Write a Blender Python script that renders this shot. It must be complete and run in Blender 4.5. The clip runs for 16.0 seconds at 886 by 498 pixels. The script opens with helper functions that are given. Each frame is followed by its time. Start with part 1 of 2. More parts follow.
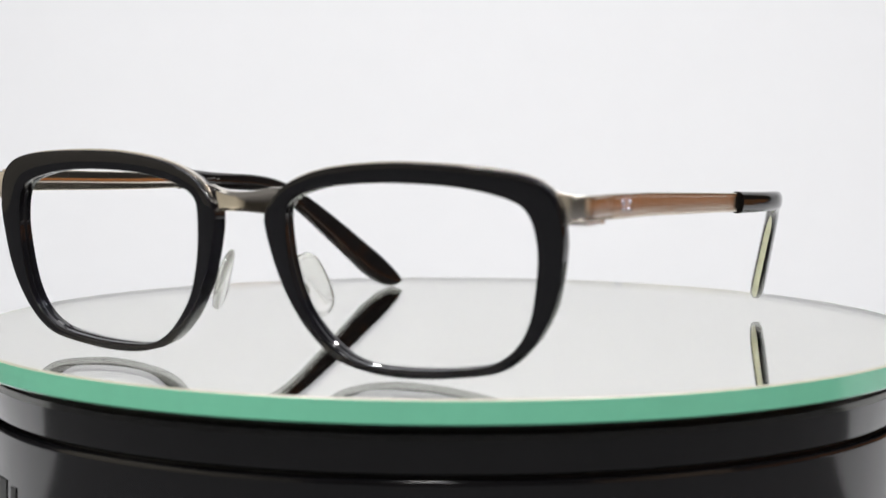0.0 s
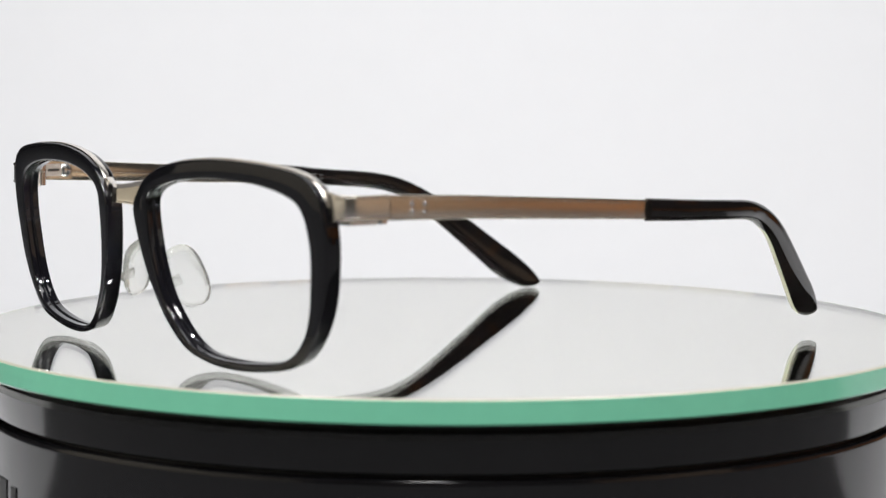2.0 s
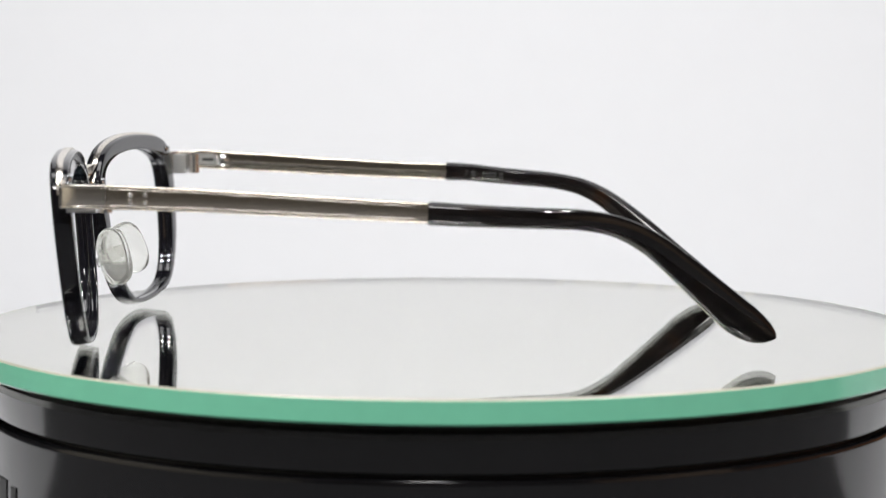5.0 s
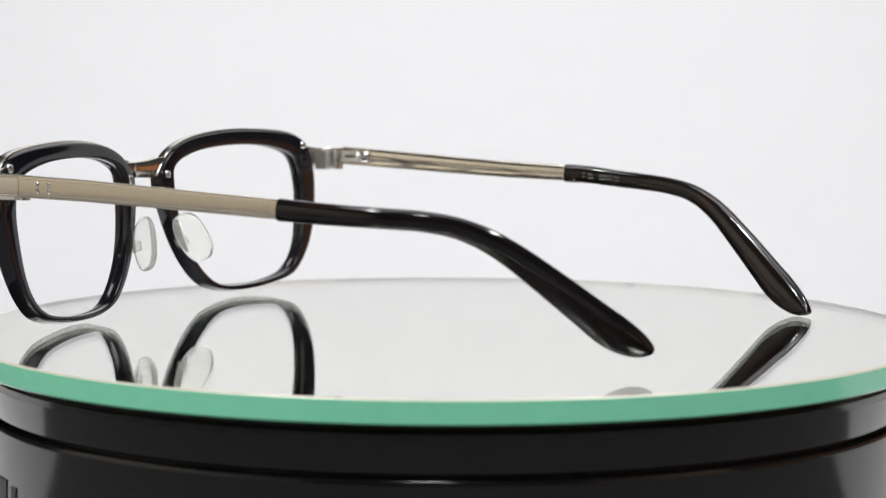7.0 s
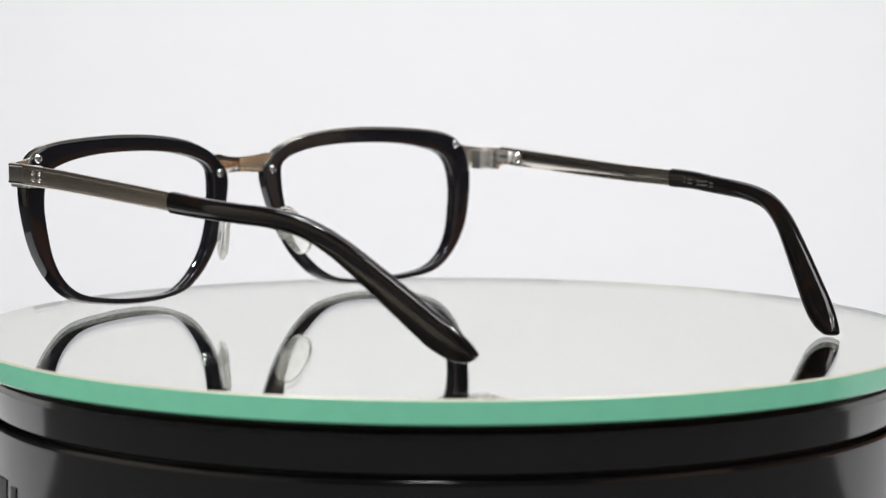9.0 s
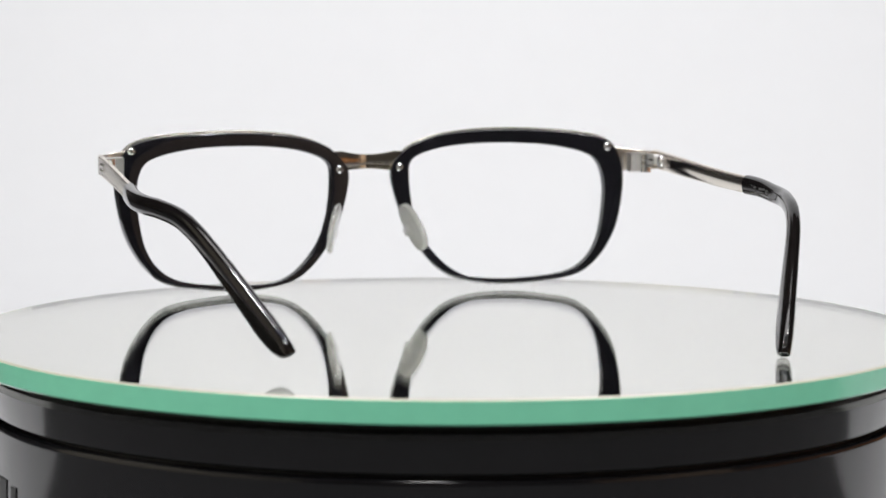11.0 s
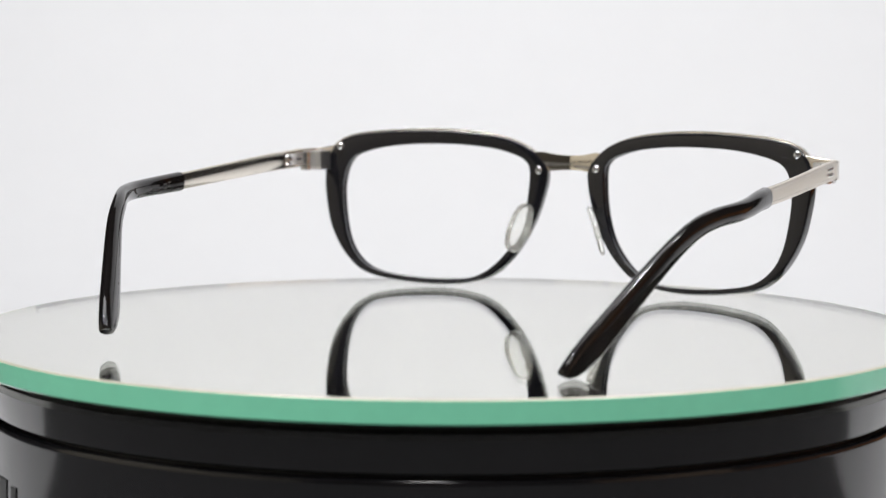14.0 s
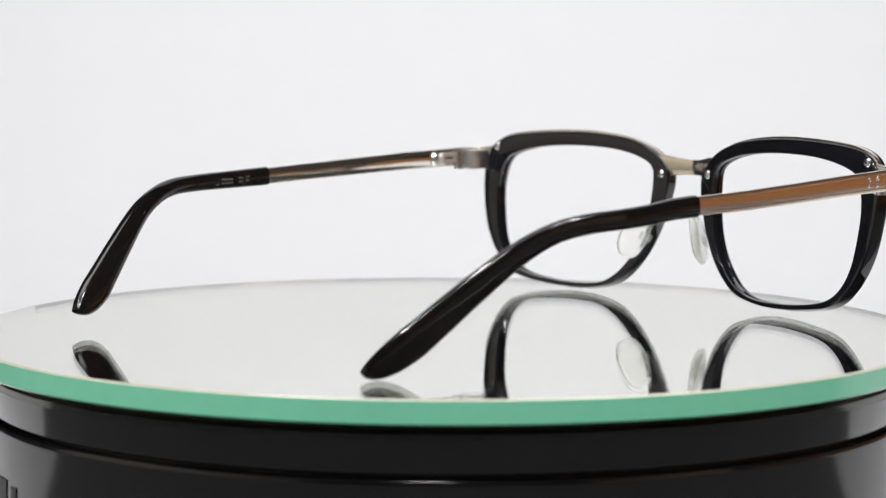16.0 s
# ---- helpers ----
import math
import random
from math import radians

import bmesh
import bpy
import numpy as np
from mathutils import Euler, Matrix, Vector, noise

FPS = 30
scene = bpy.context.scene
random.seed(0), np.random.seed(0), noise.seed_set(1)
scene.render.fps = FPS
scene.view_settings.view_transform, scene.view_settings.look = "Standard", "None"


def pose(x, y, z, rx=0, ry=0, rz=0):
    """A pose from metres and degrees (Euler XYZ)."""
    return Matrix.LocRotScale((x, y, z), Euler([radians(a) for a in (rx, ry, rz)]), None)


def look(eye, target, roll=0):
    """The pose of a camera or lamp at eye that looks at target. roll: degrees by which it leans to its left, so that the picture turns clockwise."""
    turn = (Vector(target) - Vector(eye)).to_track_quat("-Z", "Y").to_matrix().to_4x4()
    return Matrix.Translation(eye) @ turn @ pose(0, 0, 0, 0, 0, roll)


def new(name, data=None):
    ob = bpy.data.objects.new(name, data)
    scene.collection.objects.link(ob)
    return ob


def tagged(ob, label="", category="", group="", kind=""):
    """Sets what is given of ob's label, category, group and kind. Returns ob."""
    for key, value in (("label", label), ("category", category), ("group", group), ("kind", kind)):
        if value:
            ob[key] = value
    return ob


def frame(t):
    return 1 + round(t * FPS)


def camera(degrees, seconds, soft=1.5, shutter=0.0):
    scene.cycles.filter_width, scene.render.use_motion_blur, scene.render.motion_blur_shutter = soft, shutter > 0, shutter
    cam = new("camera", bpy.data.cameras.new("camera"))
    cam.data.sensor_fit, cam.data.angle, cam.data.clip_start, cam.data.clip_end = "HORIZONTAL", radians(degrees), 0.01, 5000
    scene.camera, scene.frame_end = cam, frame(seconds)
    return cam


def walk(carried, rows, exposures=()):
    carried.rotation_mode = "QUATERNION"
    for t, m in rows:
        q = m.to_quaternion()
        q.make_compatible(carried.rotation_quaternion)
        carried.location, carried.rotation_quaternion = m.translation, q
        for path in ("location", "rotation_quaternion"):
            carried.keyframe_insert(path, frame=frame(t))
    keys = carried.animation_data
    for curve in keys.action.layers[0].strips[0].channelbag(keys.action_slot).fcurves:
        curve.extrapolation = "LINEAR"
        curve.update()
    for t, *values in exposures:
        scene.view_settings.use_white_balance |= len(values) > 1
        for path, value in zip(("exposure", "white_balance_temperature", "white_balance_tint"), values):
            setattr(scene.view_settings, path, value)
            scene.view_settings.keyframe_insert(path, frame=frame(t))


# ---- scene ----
# ---- camera: a still camera on a stand, a long lens close to the turntable ----
TOP = 0.065                                   # height of the glass plate above the table
cam = camera(22.39, 16.0, soft=1.25)
EYE = Vector((0.0003, -0.5136, TOP + 0.0639))
AIM = pose(0, 0, 0, 0, 0, math.degrees(0.0024)) @ Vector((0, math.cos(0.0896), -math.sin(0.0896)))
walk(cam, [(0.0, look(EYE, EYE + AIM, 0.178)), (16.0, look(EYE, EYE + AIM, 0.178))])
cam.data.dof.use_dof = True
cam.data.dof.focus_distance = 0.508
cam.data.dof.aperture_fstop = 22.0

# ---- light: overhead softbox, four small LED lamps and an added front fill over a white paper sweep ----
world = bpy.data.worlds.new("studio_world")
scene.world = world
world.use_nodes = True
world.node_tree.nodes["Background"].inputs[0].default_value = (0.9, 0.93, 1.0, 1)
world.node_tree.nodes["Background"].inputs[1].default_value = 0.15


def area_lamp(name, eye, target, power, sx, sy, colour):
    data = bpy.data.lights.new(name, "AREA")
    data.shape, data.size, data.size_y, data.energy, data.color = "RECTANGLE", sx, sy, power, colour
    ob = new(name, data)
    ob.matrix_world = look(eye, target)
    return ob


area_lamp("softbox", (-0.04, -0.02, TOP + 0.92), (0, 0.75, TOP + 0.06), 4.85, 0.7, 0.4, (0.99, 0.985, 0.995))
for lx, ly in ((-0.30, -0.36), (-0.25, -0.20), (0.28, -0.33), (0.31, -0.15)):
    data = bpy.data.lights.new("led_lamp", "POINT")
    data.energy, data.shadow_soft_size, data.color = 6.0, 0.020, (1.0, 0.985, 0.98)
    new("led_lamp", data).location = (lx, ly, TOP + 0.62)
# unseen fill added in front to brighten the green plate edge
area_lamp("front_fill", (-0.10, -1.05, TOP + 1.15), (0, 0, TOP), 4.0, 0.20, 0.20, (1.0, 0.98, 0.96))


# ---- materials ----
def material(name, colour, rough, metal=0.0, noise_scale=400.0, spread=0.12, bump=0.02, coat=0.0, trans=0.0, ior=1.5,
             stretch=(1, 1, 1), rough_spread=0.08):
    m = bpy.data.materials.new(name)
    m.use_nodes = True
    n, l = m.node_tree.nodes, m.node_tree.links
    p = n["Principled BSDF"]
    co = n.new("ShaderNodeTexCoord")
    mp = n.new("ShaderNodeMapping")
    mp.inputs["Scale"].default_value = stretch
    l.new(co.outputs["Object"], mp.inputs["Vector"])
    fine, wide = n.new("ShaderNodeTexNoise"), n.new("ShaderNodeTexNoise")
    fine.inputs["Scale"].default_value, fine.inputs["Detail"].default_value = noise_scale, 4.0
    wide.inputs["Scale"].default_value, wide.inputs["Detail"].default_value = noise_scale / 14, 3.0
    for t in (fine, wide):
        l.new(mp.outputs["Vector"], t.inputs["Vector"])
    add = n.new("ShaderNodeMath")
    add.operation = "ADD"
    l.new(fine.outputs["Fac"], add.inputs[0])
    l.new(wide.outputs["Fac"], add.inputs[1])
    ramp = n.new("ShaderNodeMapRange")
    ramp.inputs["From Min"].default_value, ramp.inputs["From Max"].default_value = 0.6, 1.4
    ramp.inputs["To Min"].default_value, ramp.inputs["To Max"].default_value = 1 - spread, 1 + spread
    l.new(add.outputs[0], ramp.inputs["Value"])
    mul = n.new("ShaderNodeVectorMath")
    mul.operation = "SCALE"
    mul.inputs[0].default_value = colour
    l.new(ramp.outputs["Result"], mul.inputs["Scale"])
    l.new(mul.outputs["Vector"], p.inputs["Base Color"])
    rr = n.new("ShaderNodeMapRange")
    rr.inputs["To Min"].default_value, rr.inputs["To Max"].default_value = max(0.0, rough - rough_spread * rough), rough + rough_spread
    l.new(wide.outputs["Fac"], rr.inputs["Value"])
    l.new(rr.outputs["Result"], p.inputs["Roughness"])
    if bump:
        b = n.new("ShaderNodeBump")
        b.inputs["Strength"].default_value, b.inputs["Distance"].default_value = bump, 0.0004
        l.new(fine.outputs["Fac"], b.inputs["Height"])
        l.new(b.outputs["Normal"], p.inputs["Normal"])
    p.inputs["Metallic"].default_value, p.inputs["IOR"].default_value = metal, ior
    p.inputs["Coat Weight"].default_value, p.inputs["Coat Roughness"].default_value = coat, 0.03
    p.inputs["Transmission Weight"].default_value = trans
    return m


ACETATE = material("black_acetate", (0.006, 0.006, 0.008), 0.03, noise_scale=500, bump=0.003, rough_spread=0.015)
TIP_ACETATE = material("dark_tortoise_acetate", (0.006, 0.005, 0.005), 0.08, noise_scale=300, spread=0.5, bump=0.003, rough_spread=0.03, ior=1.46)
# amber blotches of tortoiseshell in the tips
nt = TIP_ACETATE.node_tree
spots, amber, blend = nt.nodes.new("ShaderNodeTexNoise"), nt.nodes.new("ShaderNodeMapRange"), nt.nodes.new("ShaderNodeMixRGB")
spots.inputs["Scale"].default_value, spots.inputs["Detail"].default_value = 130.0, 2.0
amber.inputs["From Min"].default_value, amber.inputs["From Max"].default_value, amber.inputs["To Max"].default_value = 0.58, 0.70, 0.8
dark_socket = nt.nodes["Principled BSDF"].inputs["Base Color"].links[0].from_socket
nt.links.new(nt.nodes["Mapping"].outputs["Vector"], spots.inputs["Vector"])
nt.links.new(spots.outputs["Fac"], amber.inputs["Value"])
nt.links.new(amber.outputs["Result"], blend.inputs["Fac"])
nt.links.new(dark_socket, blend.inputs["Color1"])
blend.inputs["Color2"].default_value = (0.016, 0.007, 0.003, 1)
nt.links.new(blend.outputs["Color"], nt.nodes["Principled BSDF"].inputs["Base Color"])
TITANIUM = material("brushed_titanium", (0.80, 0.75, 0.68), 0.21, metal=1.0, noise_scale=900, spread=0.05, bump=0.05, stretch=(1, 0.05, 1))
PANEL = material("satin_titanium_panel", (0.79, 0.71, 0.60), 0.18, metal=1.0, noise_scale=900, spread=0.06, bump=0.05, stretch=(1, 0.05, 1))
POLISHED = material("polished_titanium", (0.76, 0.71, 0.63), 0.07, metal=1.0, noise_scale=700, spread=0.04, bump=0.01)
SATIN = material("satin_steel", (0.86, 0.86, 0.86), 0.28, metal=1.0, noise_scale=600, spread=0.04, bump=0.02)
STEEL = material("polished_steel", (0.82, 0.82, 0.83), 0.12, metal=1.0, noise_scale=600, spread=0.03, bump=0.01)
DARK = material("dark_recess", (0.02, 0.02, 0.02), 0.5)
PAD = material("clear_silicone", (0.96, 0.97, 0.95), 0.05, noise_scale=300, spread=0.02, bump=0.006, trans=0.84, ior=1.40, rough_spread=0.02)
# pale colour stands for backdrop light shining through a clear layer
LIT_PALE = material("pale_lit_acetate", (0.36, 0.36, 0.27), 0.12, noise_scale=260, spread=0.18, bump=0.004, rough_spread=0.03)
PRINT = material("grey_print", (0.035, 0.035, 0.035), 0.5)
PLASTIC = material("black_plastic", (0.008, 0.008, 0.0095), 0.08, noise_scale=500, spread=0.3, bump=0.02, rough_spread=0.08)
EDGE = material("green_glass_edge", (0.27, 0.86, 0.58), 0.18, noise_scale=250, spread=0.04, bump=0.01, coat=0.3)
MIRROR = material("silvered_mirror", (0.995, 1.0, 0.95), 0.0, metal=1.0, noise_scale=60, spread=0.01, bump=0.0, rough_spread=0.0)
PAPER = material("white_paper", (0.80, 0.81, 0.83), 0.85, noise_scale=60, spread=0.01, bump=0.05)
WALL = material("dark_grey_wall", (0.06, 0.057, 0.054), 0.8, noise_scale=20, spread=0.1, bump=0.05)
BEIGE = material("dark_beige_wall", (0.10, 0.09, 0.075), 0.8, noise_scale=20, spread=0.1, bump=0.05)
TABLE = material("dark_tabletop", (0.13, 0.13, 0.135), 0.9, noise_scale=60, bump=0.05)
CHAMFER = material("ground_glass_chamfer", (0.50, 0.51, 0.41), 0.35, noise_scale=250, spread=0.05)
REFLECTOR = material("cream_card", (0.54, 0.50, 0.41), 0.8, noise_scale=40, spread=0.03, bump=0.05)
TAN = material("tan_card", (0.46, 0.33, 0.225), 0.8, noise_scale=40, spread=0.04, bump=0.05)
BROWN = material("brown_board", (0.30, 0.115, 0.026), 0.6, noise_scale=30, spread=0.2, bump=0.05, stretch=(1, 1, 0.1))
GLASS = bpy.data.materials.new("clear_glass")
GLASS.use_nodes = True
gp = GLASS.node_tree.nodes["Principled BSDF"]
gp.inputs["Base Color"].default_value = (0.995, 1.0, 0.992, 1)
gp.inputs["Transmission Weight"].default_value, gp.inputs["Roughness"].default_value, gp.inputs["IOR"].default_value = 1.0, 0.0, 1.46


# ---- mesh helpers ----
def mesh_of(name, verts, faces, mat, smooth=True):
    me = bpy.data.meshes.new(name)
    me.from_pydata([tuple(v) for v in verts], [], faces)
    bm = bmesh.new()
    bm.from_mesh(me)
    bmesh.ops.recalc_face_normals(bm, faces=bm.faces)
    bm.to_mesh(me)
    bm.free()
    me.materials.append(mat)
    if smooth:
        me.polygons.foreach_set("use_smooth", [True] * len(me.polygons))
        me.set_sharp_from_angle(angle=radians(38))
    return me


def part(name, me, parent, label=""):
    ob = new(name, me)
    ob.parent = parent
    return tagged(ob, label)


def loft(rings, closed_path=False, caps=True):
    """Quads between rings of equal length."""
    k, n = len(rings[0]), len(rings)
    verts = [v for r in rings for v in r]
    faces = []
    for i in range(n if closed_path else n - 1):
        a, b = i * k, (i + 1) % n * k
        for j in range(k):
            faces.append((a + j, a + (j + 1) % k, b + (j + 1) % k, b + j))
    if caps and not closed_path:
        faces.append(tuple(range(k)))
        faces.append(tuple(range((n - 1) * k, n * k)))
    return verts, faces


def spline(ctrl, n, closed=True):
    """Catmull-Rom through control points, n samples."""
    c = [Vector(p) for p in ctrl]
    m = len(c)
    out = []
    for s in range(n):
        u = s / n * m if closed else s / (n - 1) * (m - 1)
        i = int(u) if closed else min(int(u), m - 2)
        f = u - i
        if closed:
            p0, p1, p2, p3 = (c[(i + d) % m] for d in (-1, 0, 1, 2))
        else:
            p1, p2 = c[i], c[i + 1]
            p0 = c[i - 1] if i else p1 * 2 - p2
            p3 = c[i + 2] if i + 2 < m else p2 * 2 - p1
        out.append(0.5 * (2 * p1 + (p2 - p0) * f + (2 * p0 - 5 * p1 + 4 * p2 - p3) * f * f + (3 * p1 - p0 - 3 * p2 + p3) * f ** 3))
    return out


def rounded(poly, radii, k=4):
    """A polygon of Vectors with its corners rounded."""
    out, n = [], len(poly)
    for i, p in enumerate(poly):
        a, b = poly[i - 1] - p, poly[(i + 1) % n] - p
        r = min(radii[i], a.length * 0.48, b.length * 0.48)
        p0, p2 = p + a.normalized() * r, p + b.normalized() * r
        for s in range(k + 1):
            f = s / k
            out.append(p0 * (1 - f) ** 2 + p * 2 * f * (1 - f) + p2 * f * f)
    return out


def box_section(c, u, w, hu, hw, r, k=3):
    """A rounded rectangle round c, half sizes hu along u and hw along w."""
    pts = [c + u * hu + w * hw, c - u * hu + w * hw, c - u * hu - w * hw, c + u * hu - w * hw]
    return rounded(pts, [r] * 4, k)


def lathe(profile, n=192):
    return loft([[Vector((r * math.cos(a), r * math.sin(a), z)) for r, z in profile]
                 for a in (2 * math.pi * i / n for i in range(n))], closed_path=True)


def dome(c, axis, r, h, n=14, rings=4):
    axis = axis.normalized()
    u = axis.orthogonal().normalized()
    w = axis.cross(u)
    rs = []
    for i in range(rings + 1):
        f = i / rings * math.pi / 2
        rr, hh = max(r * math.cos(f), r * 0.02), h * math.sin(f)
        rs.append([c + axis * hh + (u * math.cos(t) + w * math.sin(t)) * rr for t in (2 * math.pi * j / n for j in range(n))])
    return loft(rs)


def merged(*pieces):
    verts, faces = [], []
    for v, f in pieces:
        o = len(verts)
        verts += list(v)
        faces += [tuple(i + o for i in q) for q in f]
    return verts, faces


def block(lo, hi):
    v = [Vector((x, y, z)) for z in (lo[2], hi[2]) for x, y in ((lo[0], lo[1]), (hi[0], lo[1]), (hi[0], hi[1]), (lo[0], hi[1]))]
    return v, [(0, 1, 2, 3), (4, 5, 6, 7), (0, 1, 5, 4), (1, 2, 6, 5), (2, 3, 7, 6), (3, 0, 4, 7)]


# ---- the set: table, paper sweep, dark room round it ----
def setting():
    me = mesh_of("ground", *block((-1.4, -1.7, -0.04), (1.4, 1.3, 0.0)), TABLE, False)
    tagged(new("ground", me), "dark matt tabletop under the turntable", "table", kind="structure")
    prof = [(0.0, 0.001), (0.30, 0.001), (0.50, 0.004)] + [(0.50 + 0.25 * math.sin(a), 0.254 - 0.25 * math.cos(a)) for a in np.linspace(0.1, math.pi / 2, 14)] + [(0.75, 1.2)]
    prof = prof + [(y + 0.0008, z - 0.0008) for y, z in reversed(prof)]
    v, f = loft([[Vector((x, y, z)) for y, z in prof] for x in np.linspace(-0.36, 0.74, 16)])
    tagged(new("backdrop", mesh_of("backdrop", v, f, PAPER)), "white seamless paper sweep behind the turntable", "backdrop", kind="structure")
    for nm, lo, hi in (("wall_left", (-1.5, -1.7, -0.04), (-1.4, 1.3, 1.9)), ("wall_right", (1.4, -1.7, -0.04), (1.5, 1.3, 1.9)),
                       ("wall_back", (-1.5, 1.3, -0.04), (1.5, 1.4, 1.9)), ("wall_front", (-1.5, -1.8, -0.04), (1.5, -1.7, 1.9)),
                       ("ceiling", (-1.5, -1.8, 1.9), (1.5, 1.4, 2.0))):
        tagged(new(nm, mesh_of(nm, *block(lo, hi), BEIGE if nm == "wall_front" else WALL, False)), "plain " + ("dark beige" if nm == "wall_front" else "dark grey") + " room " + ("ceiling" if nm == "ceiling" else "wall"),
               "ceiling" if nm == "ceiling" else "wall", kind="structure")
    me = mesh_of("side_board", *merged(block((0.56, -0.24, 0.046), (0.58, 0.41, 0.13)), block((0.55, -0.16, 0.0), (0.59, -0.13, 0.046)),
                                       block((0.55, 0.30, 0.0), (0.59, 0.33, 0.046))), BROWN, False)
    # reflector added out of view to brighten the temple metal
    ob = new("bounce_card", mesh_of("side_card", *block((-0.62, -0.98, 0.0), (-0.60, 0.06, 0.40)), REFLECTOR, False))
    tagged(ob, "unseen cream bounce card, added beside the turntable to brighten the metal", "card", kind="structure")
    # second reflector, also added, gives the temples something tan to mirror
    ob = new("bounce_card", mesh_of("tan_card", *block((0.62, -0.98, 0.0), (0.64, -0.29, 0.40)), TAN, False))
    tagged(ob, "unseen tan bounce card, added beside the turntable to warm the metal", "card", kind="structure")
    tagged(new("wall_board", me), "brown board standing on feet beside the turntable", "board", kind="structure")


# ---- turntable ----
PLATE_R, PLATE_T = 0.1092, 0.0050


def turntable():
    base = tagged(new("turntable_base"), "black glossy plastic turntable base with a groove round it", "turntable")
    zb = TOP - PLATE_T
    body = [(0.001, 0.0), (0.104, 0.0), (0.1052, 0.003), (0.1052, 0.006), (0.1051, TOP - 0.0172), (0.1051, TOP - 0.0164), (0.1049, TOP - 0.0161), (0.102, TOP - 0.0160), (0.001, TOP - 0.0160)]
    part("body", mesh_of("body", *lathe(body), PLASTIC), base)
    groove = [(0.001, TOP - 0.0160), (0.1022, TOP - 0.0160), (0.1022, TOP - 0.0153), (0.001, TOP - 0.0153)]
    part("groove", mesh_of("groove", *lathe(groove), DARK), base)
    collar = [(0.001, TOP - 0.0153), (0.1035, TOP - 0.0153), (0.1041, TOP - 0.0149), (0.1056, TOP - 0.0084), (0.1046, TOP - 0.0074),
              (0.1010, TOP - 0.0072), (0.001, TOP - 0.0072)]
    part("collar", mesh_of("collar", *lathe(collar), PLASTIC), base)
    hub = [(0.001, TOP - 0.0072), (0.1010, TOP - 0.0072), (0.1010, zb - 0.0003), (0.001, zb - 0.0003)]
    part("hub", mesh_of("hub", *lathe(hub), DARK), base)

    marks = []
    for a0, a1, z0, z1 in ((-158.0, -151.2, 0.0340, 0.0266), (-149.6, -148.0, 0.0340, 0.0274)):
        rs = []
        for a in np.linspace(radians(a0), radians(a1), 6):
            rs.append([Vector((r * math.cos(a), r * math.sin(a), TOP - z)) for r, z in ((0.1049, z0), (0.10535, z0), (0.10535, z1), (0.1049, z1))])
        marks.append(loft(rs))
    part("mark_bars", mesh_of("mark_bars", *merged(*marks), DARK), base, "matt black bars")

    plate = tagged(new("mirror_plate"), "round back-silvered mirror glass plate with a green edge", "mirror plate")
    plate.location = (0, 0, TOP)
    n, rt = 256, PLATE_R - 0.0004
    ring = [Vector((rt * math.cos(2 * math.pi * i / n), rt * math.sin(2 * math.pi * i / n), 0)) for i in range(n)]
    part("glass_face", mesh_of("glass_face", ring, [tuple(range(n))], GLASS, False), plate, "clear glass face").visible_shadow = False
    rm = PLATE_R - 0.0006
    ring = [Vector((rm * math.cos(2 * math.pi * i / n), rm * math.sin(2 * math.pi * i / n), -PLATE_T + 0.0002)) for i in range(n)]
    lip = [v + Vector((0, 0, PLATE_T - 0.0005)) for v in ring]
    wall = [(i, (i + 1) % n, n + (i + 1) % n, n + i) for i in range(n)]
    part("silvering", mesh_of("silvering", ring + lip, [tuple(range(n))] + wall, MIRROR, False), plate, "silvered mirror backing")
    bevel = [(rt - 0.0001, 0.0), (rt, 0.0), (PLATE_R, -0.0004), (rt - 0.0001, -0.0004)]
    part("chamfer", mesh_of("chamfer", *lathe(bevel, 256), CHAMFER), plate, "pale ground chamfer")
    edge = [(PLATE_R, -0.0004), (PLATE_R, -PLATE_T + 0.0004), (rt, -PLATE_T), (rt - 0.0001, -PLATE_T), (rt - 0.0001, -0.0004)]
    part("edge", mesh_of("edge", *lathe(edge, 256), EDGE), plate, "polished green glass edge")
    return plate


# ---- eyeglasses; sizes in millimetres, front towards -y, wearer's left is +x ----
OFF = Vector((-0.0003, -0.0795, 0.0))
FRONT_OUT = [(5.6, 30.3), (7.4, 34.2), (11.7, 38.0), (20.0, 40.8), (33.6, 42.2), (50.6, 41.7), (61.3, 40.1), (66.1, 36.6), (67.7, 30.3), (67.1, 22.8),
             (65.1, 14.9), (60.8, 7.6), (54.7, 2.8), (44.5, 0.8), (34.5, 0.2), (26.4, 1.0), (19.6, 3.3), (14.1, 8.5), (10.1, 14.9), (7.2, 22.3)]
FRONT_IN = [(10.4, 29.8), (11.3, 33.6), (15.5, 35.9), (22.8, 37.5), (33.5, 38.2), (47.0, 37.7), (56.9, 35.7), (60.8, 32.9), (62.3, 27.3), (62.0, 20.8),
            (60.4, 12.8), (57.2, 7.3), (52.1, 4.0), (43.8, 2.5), (34.5, 2.0), (26.7, 2.5), (21.8, 4.3), (17.4, 8.1), (13.5, 13.8), (11.2, 21.3)]
DEPTH = 3.9
MID = {1: 0.75, -1: 0.15}                      # sideways place of each half of the front
LIFT = {1: 0.0, -1: 0.5}                      # the frame stands a touch crooked


def front_y(side, x, z):
    """Depth of the front face: wrapped round the face, tilted, and a little askew."""
    return -5.65 + 0.122 * (x - 4) + 0.090 * (32 - z) - (0.0158 if side > 0 else -0.0217) * x


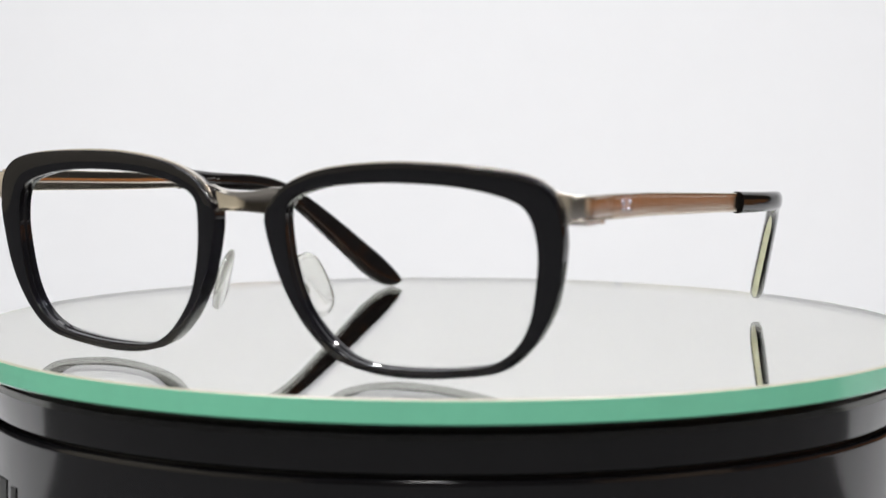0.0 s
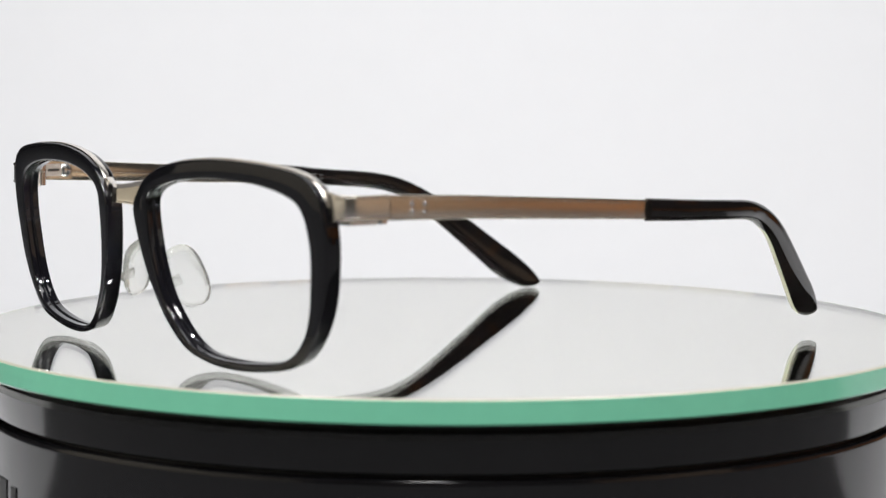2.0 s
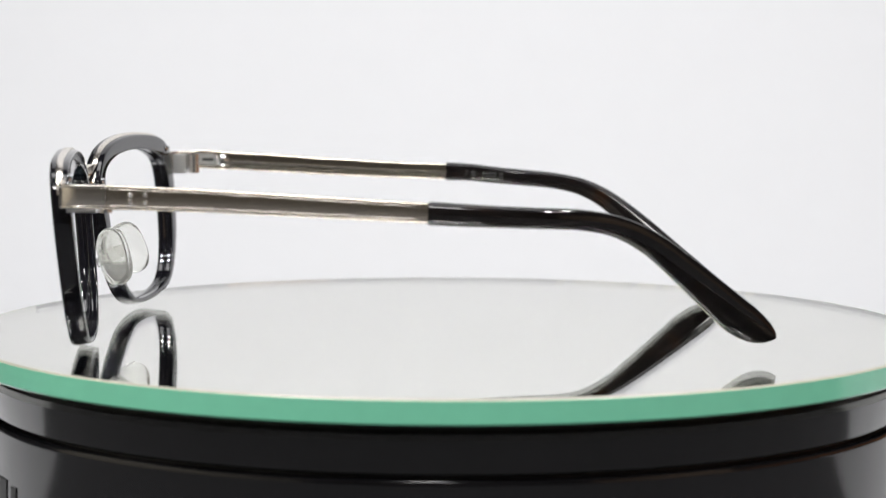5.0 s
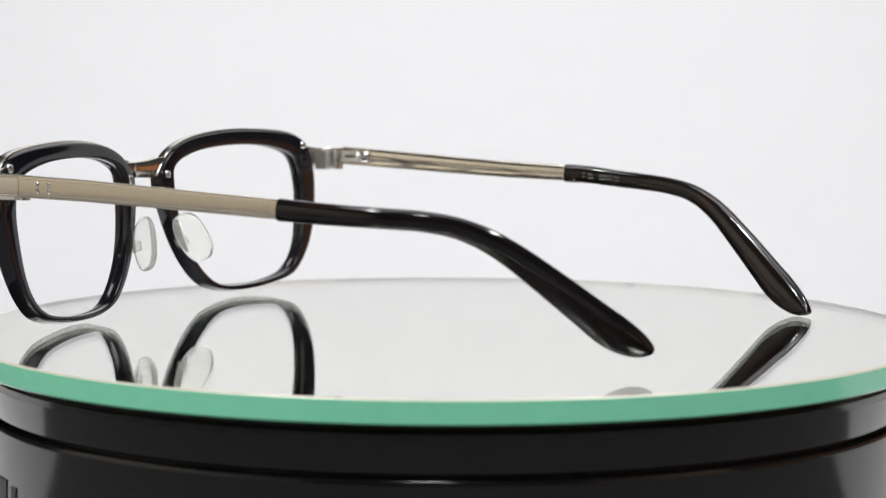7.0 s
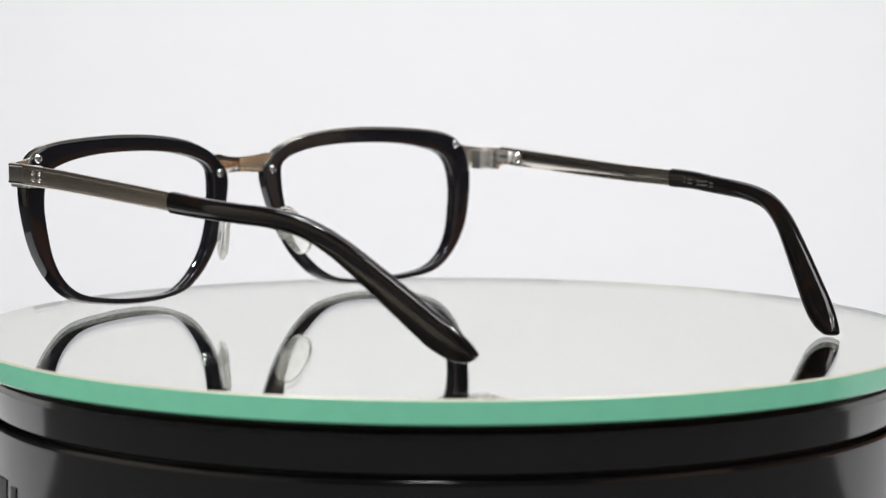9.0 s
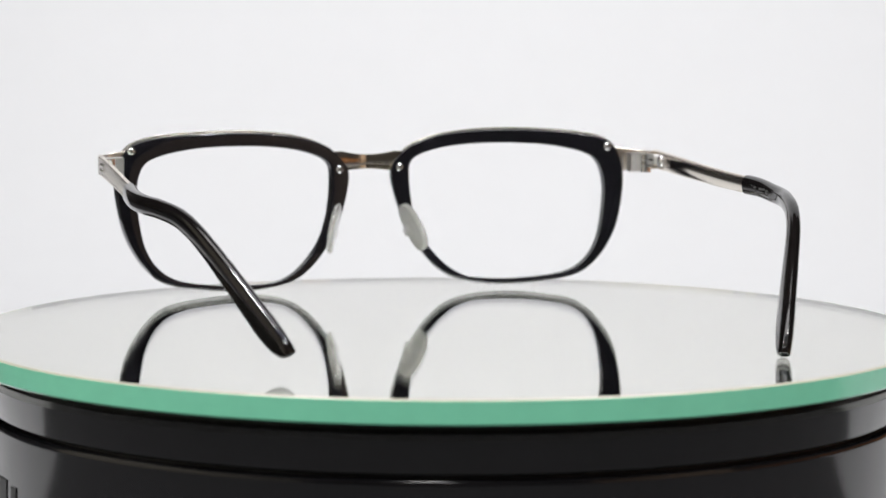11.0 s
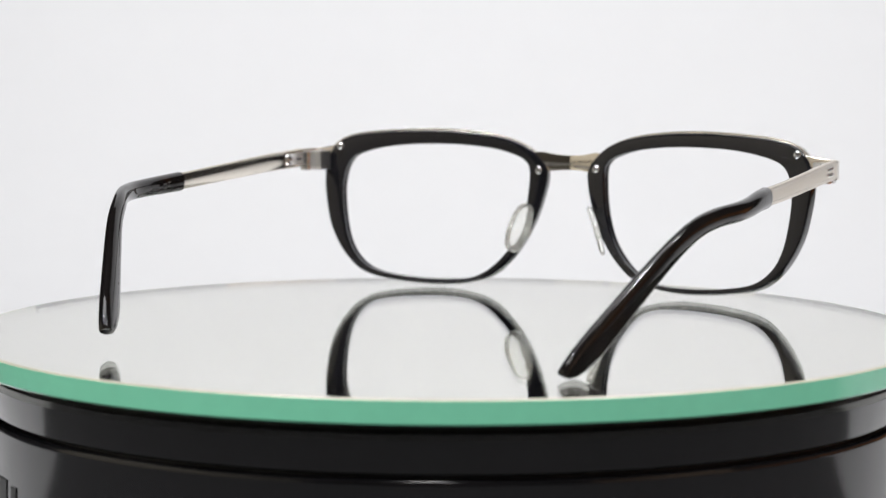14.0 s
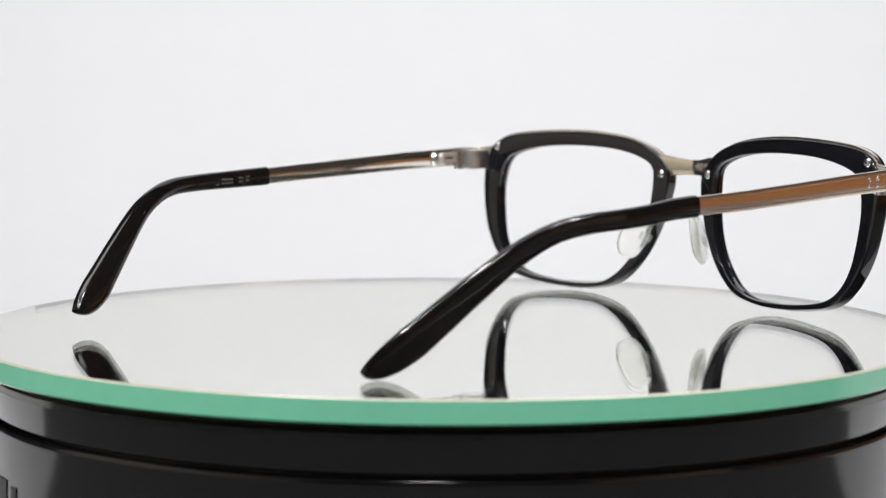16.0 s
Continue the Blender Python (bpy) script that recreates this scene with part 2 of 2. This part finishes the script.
def rear(p, nasal, outer, top, bottom):
    """The rear outline: the front one drawn in towards the middle of the lens."""
    d = Vector((p[0] - 36, p[1] - 21))
    a = d.normalized()
    w = [max(0, -a.x) ** 2, max(0, a.x) ** 2, max(0, a.y) ** 2, max(0, -a.y) ** 2]
    s = sum(i * j for i, j in zip(w, (nasal, outer, top, bottom)))
    return Vector((36 + d.x * s, 21 + d.y * s))


def at(side, x, z, depth):
    """A place on the front, depth mm behind its face, in metres in the space of the eyeglasses."""
    return Vector((side * x + MID[side], front_y(side, x, z) + depth, z + LIFT[side])) * 0.001 + OFF


def mm(side, x, y, z):
    return Vector((side * x, y, z)) * 0.001 + OFF


def rim(side, parent):
    n = 168
    fo, fi = spline(FRONT_OUT, n), spline(FRONT_IN, n)
    rings = []
    for a, b in zip(fo, fi):
        c, d = rear(b, 1.012, 0.989, 1.005, 0.985), rear(a, 1.015, 0.983, 0.981, 0.956)
        fo_p, fi_p, ri_p, ro_p = at(side, a.x, a.y, 0), at(side, b.x, b.y, 0), at(side, c.x, c.y, DEPTH), at(side, d.x, d.y, DEPTH)
        wall = ri_p - fi_p                    # inner wall with the lens groove cut into it
        deep = fi_p + wall * 0.5 + (fo_p - fi_p).normalized() * 0.0005
        rings.append(rounded([fo_p, fi_p, fi_p + wall * 0.38, deep, fi_p + wall * 0.62, ri_p, ro_p],
                             [0.0007, 0.0006, 0.0001, 0.0001, 0.0001, 0.0004, 0.0006], 4))
    ob = part("rim", mesh_of("rim", *loft(rings, closed_path=True), ACETATE), parent, "glossy black acetate rim")
    # thin metal strip let into the top of the rim
    strip = []
    lo, hi = 2, int(n * 7.6 / 20)
    for i in range(lo, hi):
        a = fo[i]
        t = (fo[i + 1] - fo[i - 1]).normalized()
        nrm = Vector((-t.y, t.x))
        r = rear(a, 1.000, 0.987, 0.992, 0.95)
        p, q = r - nrm * 0.9, r + nrm * 0.36
        if (q - Vector((36, 21))).length < (p - Vector((36, 21))).length:
            p, q = r + nrm * 0.9, r - nrm * 0.36
        strip.append(rounded([at(side, p.x, p.y, 1.3), at(side, q.x, q.y, 1.3), at(side, q.x, q.y, 2.7), at(side, p.x, p.y, 2.7)], [0.0002] * 4, 2))
    part("brow_strip", mesh_of("brow_strip", *loft(strip), TITANIUM), parent, "silver metal strip along the rim top")
    for x, z in ((63.2, 37.3), (7.8, 31.9)):
        c = at(side, x, z, DEPTH - 0.08)
        ax = Vector((0, 1, 0.1))
        head = part("screw", mesh_of("screw", *dome(c, ax, 0.0011, 0.0006), STEEL), parent, "small polished steel screw head")
        slots = []
        for ang in (0.6, 0.6 + math.pi / 2):
            u = Vector((math.cos(ang), 0, math.sin(ang)))
            w = Vector((0, 1, 0))
            s = c + ax * 0.00050
            slots.append(loft([box_section(s + w * d, u, u.cross(w), 0.0006, 0.00011, 0.00003, 1) for d in (0.0, 0.00014)]))
        part("slot", mesh_of("slot", *merged(*slots), DARK, False), head)
    return ob


def bridge(parent):
    rings = []
    for x in np.linspace(-9.3, 10.5, 41):
        u = abs(x - 0.6) / 7.8
        top, bot = 35.7 + min(0.95, 1.2 * u ** 2), 31.8 - 0.7 * min(1.0, u) ** 2
        y = front_y(1, 5, 33) + 2.4 - 2.5 * (1.0 - ((u * u + 0.012) ** 0.5)) + 0.2 * max(0.0, u - 1)
        rings.append(rounded([mm(1, x, y - 0.95, top), mm(1, x, y - 0.55, top - 0.7), mm(1, x, y - 0.55, bot + 0.6), mm(1, x, y - 0.95, bot),
                              mm(1, x, y + 0.6, bot), mm(1, x, y + 0.6, top)], [0.0003] * 6, 2))
    part("bridge", mesh_of("bridge", *loft(rings), POLISHED), parent, "silver titanium saddle bridge")


def nose_pad(side, parent):
    c, long_axis = Vector((11.4 if side > 0 else 9.8, 4.6, 16.8)), Vector((3.8 if side > 0 else 5.8, 4.0, -12.8)).normalized()
    w = Vector((0.35, 0.93, 0.0) if side > 0 else (0.36, 0.93, 0.0))
    w = (w - long_axis * w.dot(long_axis)).normalized()
    nrm = long_axis.cross(w).normalized()
    rings = []
    for d, s in ((-0.75, 0.78), (-0.6, 0.93), (-0.25, 1.0), (0.25, 1.0), (0.6, 0.93), (0.75, 0.78)):
        ring = []
        for i in range(40):
            a = 2 * math.pi * i / 40
            cu, su = math.cos(a), math.sin(a)
            e = 2 / 2.6
            p = c + long_axis * (6.7 * s * math.copysign(abs(cu) ** e, cu)) + w * (4.0 * s * math.copysign(abs(su) ** e, su)) + nrm * (d + 0.02 * (su * 3.6) ** 2)
            ring.append(mm(side, *p))
        rings.append(ring)
    ob = part("nose_pad", mesh_of("nose_pad", *loft(rings), PAD), parent, "clear plastic nose pad")
    arm = [box_section(mm(side, *(c - w * k)), (long_axis * Vector((side, 1, 1))).normalized(), (nrm * Vector((side, 1, 1))).normalized(), 0.0011, 0.0005, 0.0003) for k in (1.5, 3.0, 4.6)]
    part("pad_arm", mesh_of("pad_arm", *loft(arm), PAD), ob)


OUTER = {1: 73.0, -1: 74.5}                   # outer face of each temple at the hinge


def end_piece(side, parent):
    x1 = OUTER[side] - 0.45
    y1 = front_y(side, 66, 34) + 2.3
    path = spline([(62.8, y1 - 0.4), (67.0, y1), (x1 - 2.2, y1 + 0.6), (x1 - 0.4, y1 + 2.8), (x1, 12.7)], 22, closed=False)
    rings = []
    for i, p in enumerate(path):
        f = i / (len(path) - 1)
        t = path[min(i + 1, len(path) - 1)] - path[max(i - 1, 0)]
        nrm = Vector((t.y, -t.x)).normalized()
        flare = max(0, 1 - f / 0.55) ** 1.5
        top, bot = 36.7 + 1.5 * flare, 31.9 - 2.3 * flare
        a, b = p + nrm * 0.45, p - nrm * 0.75
        rings.append(rounded([mm(side, a.x, a.y, top), mm(side, a.x, a.y, bot), mm(side, b.x, b.y, bot), mm(side, b.x, b.y, top)], [0.00035] * 4, 3))
    ob = part("end_piece", mesh_of("end_piece", *loft(rings), TITANIUM), parent, "silver metal end piece")
    lips = []
    for z0, z1 in ((36.05, 36.6), (32.0, 32.55)):
        rs = []
        for i in range(9, len(path)):
            t = path[min(i + 1, len(path) - 1)] - path[i - 1]
            nrm = Vector((t.y, -t.x)).normalized()
            a, b = path[i] + nrm * 0.62, path[i] + nrm * 0.1
            rs.append(rounded([mm(side, a.x, a.y, z1), mm(side, a.x, a.y, z0), mm(side, b.x, b.y, z0), mm(side, b.x, b.y, z1)], [0.0002, 0.0002, 0.00003, 0.00003], 3))
        lips.append(loft(rs))
    part("lip", mesh_of("lip", *merged(*lips), POLISHED), ob, "polished raised edges")
    hinge = part("hinge", mesh_of("hinge", *block(*sorted_box(side, (x1 - 5.9, y1 + 1.75, 31.1), (x1 - 0.9, 10.6, 36.0))), SATIN, False), parent, "steel barrel hinge")
    for z0, z1 in ((31.1, 32.6), (32.75, 34.2), (34.35, 35.9)):
        rs = [[mm(side, x1 - 2.3 + 1.45 * math.cos(a), 12.3 + 1.45 * math.sin(a), z) for a in (2 * math.pi * j / 16 for j in range(16))] for z in (z0, z1)]
        part("knuckle", mesh_of("knuckle", *loft(rs), STEEL), hinge)
    return ob


def sorted_box(side, lo, hi):
    a, b = mm(side, *lo), mm(side, *hi)
    return tuple(map(min, a, b)), tuple(map(max, a, b))


# centre lines of the temples: outward, rearward, up
LINE = {1: [(72.6, 11.7, 34.25), (72.6, 30.0, 33.7), (72.6, 46.0, 32.9), (72.6, 62.0, 32.1), (72.6, 77.0, 31.3), (72.9, 85.0, 30.9), (72.8, 92.5, 30.6), (71.9, 100.0, 30.3),
            (69.6, 107.5, 29.8), (66.4, 114.5, 28.2), (63.3, 121.5, 24.6), (59.1, 129.5, 18.1), (53.7, 139.5, 9.3)],
        -1: [(74.2, 11.7, 34.7), (74.1, 30.0, 33.8), (74.1, 46.0, 32.9), (74.1, 62.0, 32.1), (74.2, 77.0, 31.6), (74.5, 85.0, 31.3), (74.5, 92.5, 30.5), (73.9, 100.0, 29.9),
             (72.0, 107.5, 29.2), (70.0, 114.5, 27.6), (67.3, 121.5, 23.8), (63.3, 129.5, 17.1), (58.2, 139.5, 7.9)]}


def temple(side, parent):
    """A temple arm: metal blade with a fine border line, rivets and a black acetate tip."""
    line = LINE[side]

    def blade(y):
        y_at = [p[1] for p in line]
        x, z, h = np.interp(y, y_at, [p[0] for p in line]), np.interp(y, y_at, [p[2] for p in line]), 2.42 - 0.42 * (y - 11.7) / 66
        return float(x) + 0.45, float(z) + h, float(z) - h
    rings, ys = [], np.linspace(12.86, 79.0, 24)
    for y in ys:
        x, t, b = blade(y)
        rings.append(rounded([mm(side, x, y, t), mm(side, x, y, b), mm(side, x - 1.2, y, b), mm(side, x - 1.2, y, t)], [0.00035] * 4, 3))
    arm = part("temple", mesh_of("temple", *loft(rings), PANEL), parent, "brushed titanium temple arm")

    rs = []
    for y in np.linspace(21.5, 78.0, 16):
        x, t, b = blade(y)
        rs.append(rounded([mm(side, x - 1.1, y, t - 0.25), mm(side, x - 1.26, y, t - 0.3), mm(side, x - 1.26, y, b + 0.3), mm(side, x - 1.1, y, b + 0.25)], [0.00004] * 4, 1))
    part("inner_face", mesh_of("inner_face", *loft(rs), POLISHED), arm, "mirror-polished inner face")

    def rail(y0, y1, zf0, zf1, n=20):
        rs = []
        for y in np.linspace(y0, y1, n):
            x, t, b = blade(y)
            z0, z1 = zf0(t, b), zf1(t, b)
            rs.append(rounded([mm(side, x + 0.05, y, z0), mm(side, x + 0.05, y, z1), mm(side, x - 0.1, y, z1), mm(side, x - 0.1, y, z0)], [0.00004] * 4, 1))
        return loft(rs)
    rails = merged(rail(13.6, 74.0, lambda t, b: b + 0.66, lambda t, b: b + 0.88), rail(13.6, 74.0, lambda t, b: t - 0.88, lambda t, b: t - 0.66),
                   rail(73.86, 74.0, lambda t, b: b + 0.72, lambda t, b: t - 0.72, 2))
    part("border_line", mesh_of("border_line", *rails, TITANIUM), arm, "fine polished border line")
    for y in (17.7, 20.6):
        for dz in (-0.72, 0.72):
            x, t, b = blade(y)
            part("rivet", mesh_of("rivet", *dome(mm(side, x, y, (t + b) / 2 + dz), Vector((side, 0, 0)), 0.00052, 0.00042, 14, 4), STEEL), arm)
    x, t, b = blade(14.5)
    part("hinge_leaf", mesh_of("hinge_leaf", *block(*sorted_box(side, (x - 2.7, 13.2, b + 1.0), (x - 1.1, 18.0, t - 1.0))), SATIN, False), arm, "steel hinge leaf")
    part("hinge_screw", mesh_of("hinge_screw", *dome(mm(side, x - 1.2, 19.6, (t + b) / 2 - 0.2), Vector((-side, 0, 0)), 0.0017, 0.0011, 18, 5), STEEL), arm, "polished steel hinge screw")
    part("hinge_slot", mesh_of("hinge_slot", *block(*sorted_box(side, (x - 2.78, 14.4, b + 2.1), (x - 2.5, 17.4, t - 2.1))), DARK, False), arm)
    # acetate tip: centre, half height across the sweep, half thickness
    half = [(2.35, 1.7), (2.25, 1.65), (2.15, 1.6), (2.1, 1.55), (2.1, 1.5), (2.2, 1.5), (2.55, 1.5), (3.15, 1.6), (3.8, 1.7)]
    start = 76.6 if side > 0 else 78.2
    ctrl = [(*p, *h) for p, h in zip([(line[4][0], start, line[4][2])] + line[5:], half)]
    n = 60
    path = spline([Vector(c[:3]) for c in ctrl], n, closed=False)
    size = spline([Vector((c[3], c[4], 0)) for c in ctrl], n, closed=False)
    run = (path[-1] - path[-2]).normalized()
    side_way = (Vector((1, 0, 0)) - run * run.x).normalized()
    rise = side_way.cross(run)
    for k in (0.12, 0.25, 0.4, 0.55, 0.7, 0.82, 0.91, 0.97, 0.995):    # end cut level with the table, corners rounded
        f = (1 - k ** 2.3) ** 0.5
        path.append(path[n - 1] + run * ((10.8 if side > 0 else 13.0) * k) + rise * (3.7 * (1 - f) * 0.45 + 0.5 * k))
        size.append(Vector((3.85 * f, 1.7 * (0.65 + 0.35 * f), 0)))
    n_body = n
    n = len(path)
    rings, pale = [], []
    for i, (p, s) in enumerate(zip(path, size)):
        tan = (path[i + 1] - path[max(i - 1, 0)]).normalized() if i < n_body - 1 else run
        out = Vector((1, 0, 0))
        out = (out - tan * out.dot(tan)).normalized()
        up = out.cross(tan).normalized()

        def skin(a, grow=0.0):
            e = 2 / 2.35
            cu, su = math.cos(a), math.sin(a)
            return mm(side, *(p + up * ((s.x + grow) * math.copysign(abs(cu) ** e, cu)) + out * ((s.y + grow) * math.copysign(abs(su) ** e, su))))
        rings.append([skin(2 * math.pi * j / 24) for j in range(24)])
        if side > 0 and 0.62 * n_body < i < n - 5:
            w = 0.62 * min(1.0, (i - 0.62 * n_body) / 8, (n - 5 - i) / 3)
            pale.append([skin(math.pi + 0.10 + w * f, 0.06 - 0.1 * f * f) for f in (-1.0, -0.5, 0.0, 0.5, 1.0)] + [skin(math.pi + 0.10 - w * f, -0.3) for f in (-0.8, 0.0, 0.8)])
    tip = part("temple_tip", mesh_of("temple_tip", *loft(rings), TIP_ACETATE), arm, "glossy black acetate temple tip")
    # opaque strip painted with the light that shows through the tip's inner side
    if pale:
        part("lit_strip", mesh_of("lit_strip", *loft(pale), LIT_PALE), tip, "pale strip along the inner lower edge, coloured as light shining through")
    bars = []
    for y0, y1 in ((80.5, 84.0), (84.8, 86.2), (88.0, 91.5), (92.2, 93.4)):
        for dz in (-0.45, 0.45):
            x, z = line[5][0] - 1.68, line[4][2] - 0.07 * (y0 - 77) + dz
            lo, hi = (x, y0, z - 0.25), (x + 0.2, y1, z + 0.2)
            bars.append(block(*sorted_box(side, lo, hi)))
    part("mark_bars", mesh_of("mark_bars", *merged(*bars), PRINT, False), tip, "small grey printed marks")
    return tip


def eyeglasses():
    root = tagged(new("eyeglasses"), "black acetate and silver titanium eyeglasses with open temples", "eyeglasses")
    root.location = (0, 0, TOP)
    bridge(root)
    for side in (1, -1):
        rim(side, root)
        nose_pad(side, root)
        end_piece(side, root)
        temple(side, root)
    return root


setting()
plate = turntable()
glasses = eyeglasses()


def motions():
    turns = ((0.0, -29.11), (0.5, -35.21), (1.0, -41.31), (1.5, -47.43), (2.0, -53.56), (2.5, -59.7), (3.0, -65.86), (3.5, -72.04), (6.0, -103.0), (6.5, -109.21),
             (7.0, -115.44), (7.5, -121.68), (8.0, -127.93), (8.5, -134.19), (9.0, -140.44), (11.5, -171.7), (12.0, -177.95), (12.5, -184.2), (13.0, -190.45),
             (13.5, -196.71), (14.0, -202.97), (14.5, -209.24), (15.0, -215.5), (15.5, -221.77), (16.0, -228.03))
    rows = [(t, pose(0, 0, TOP, 0, 0, a)) for t, a in turns]
    walk(glasses, rows)
    walk(plate, rows)


motions()
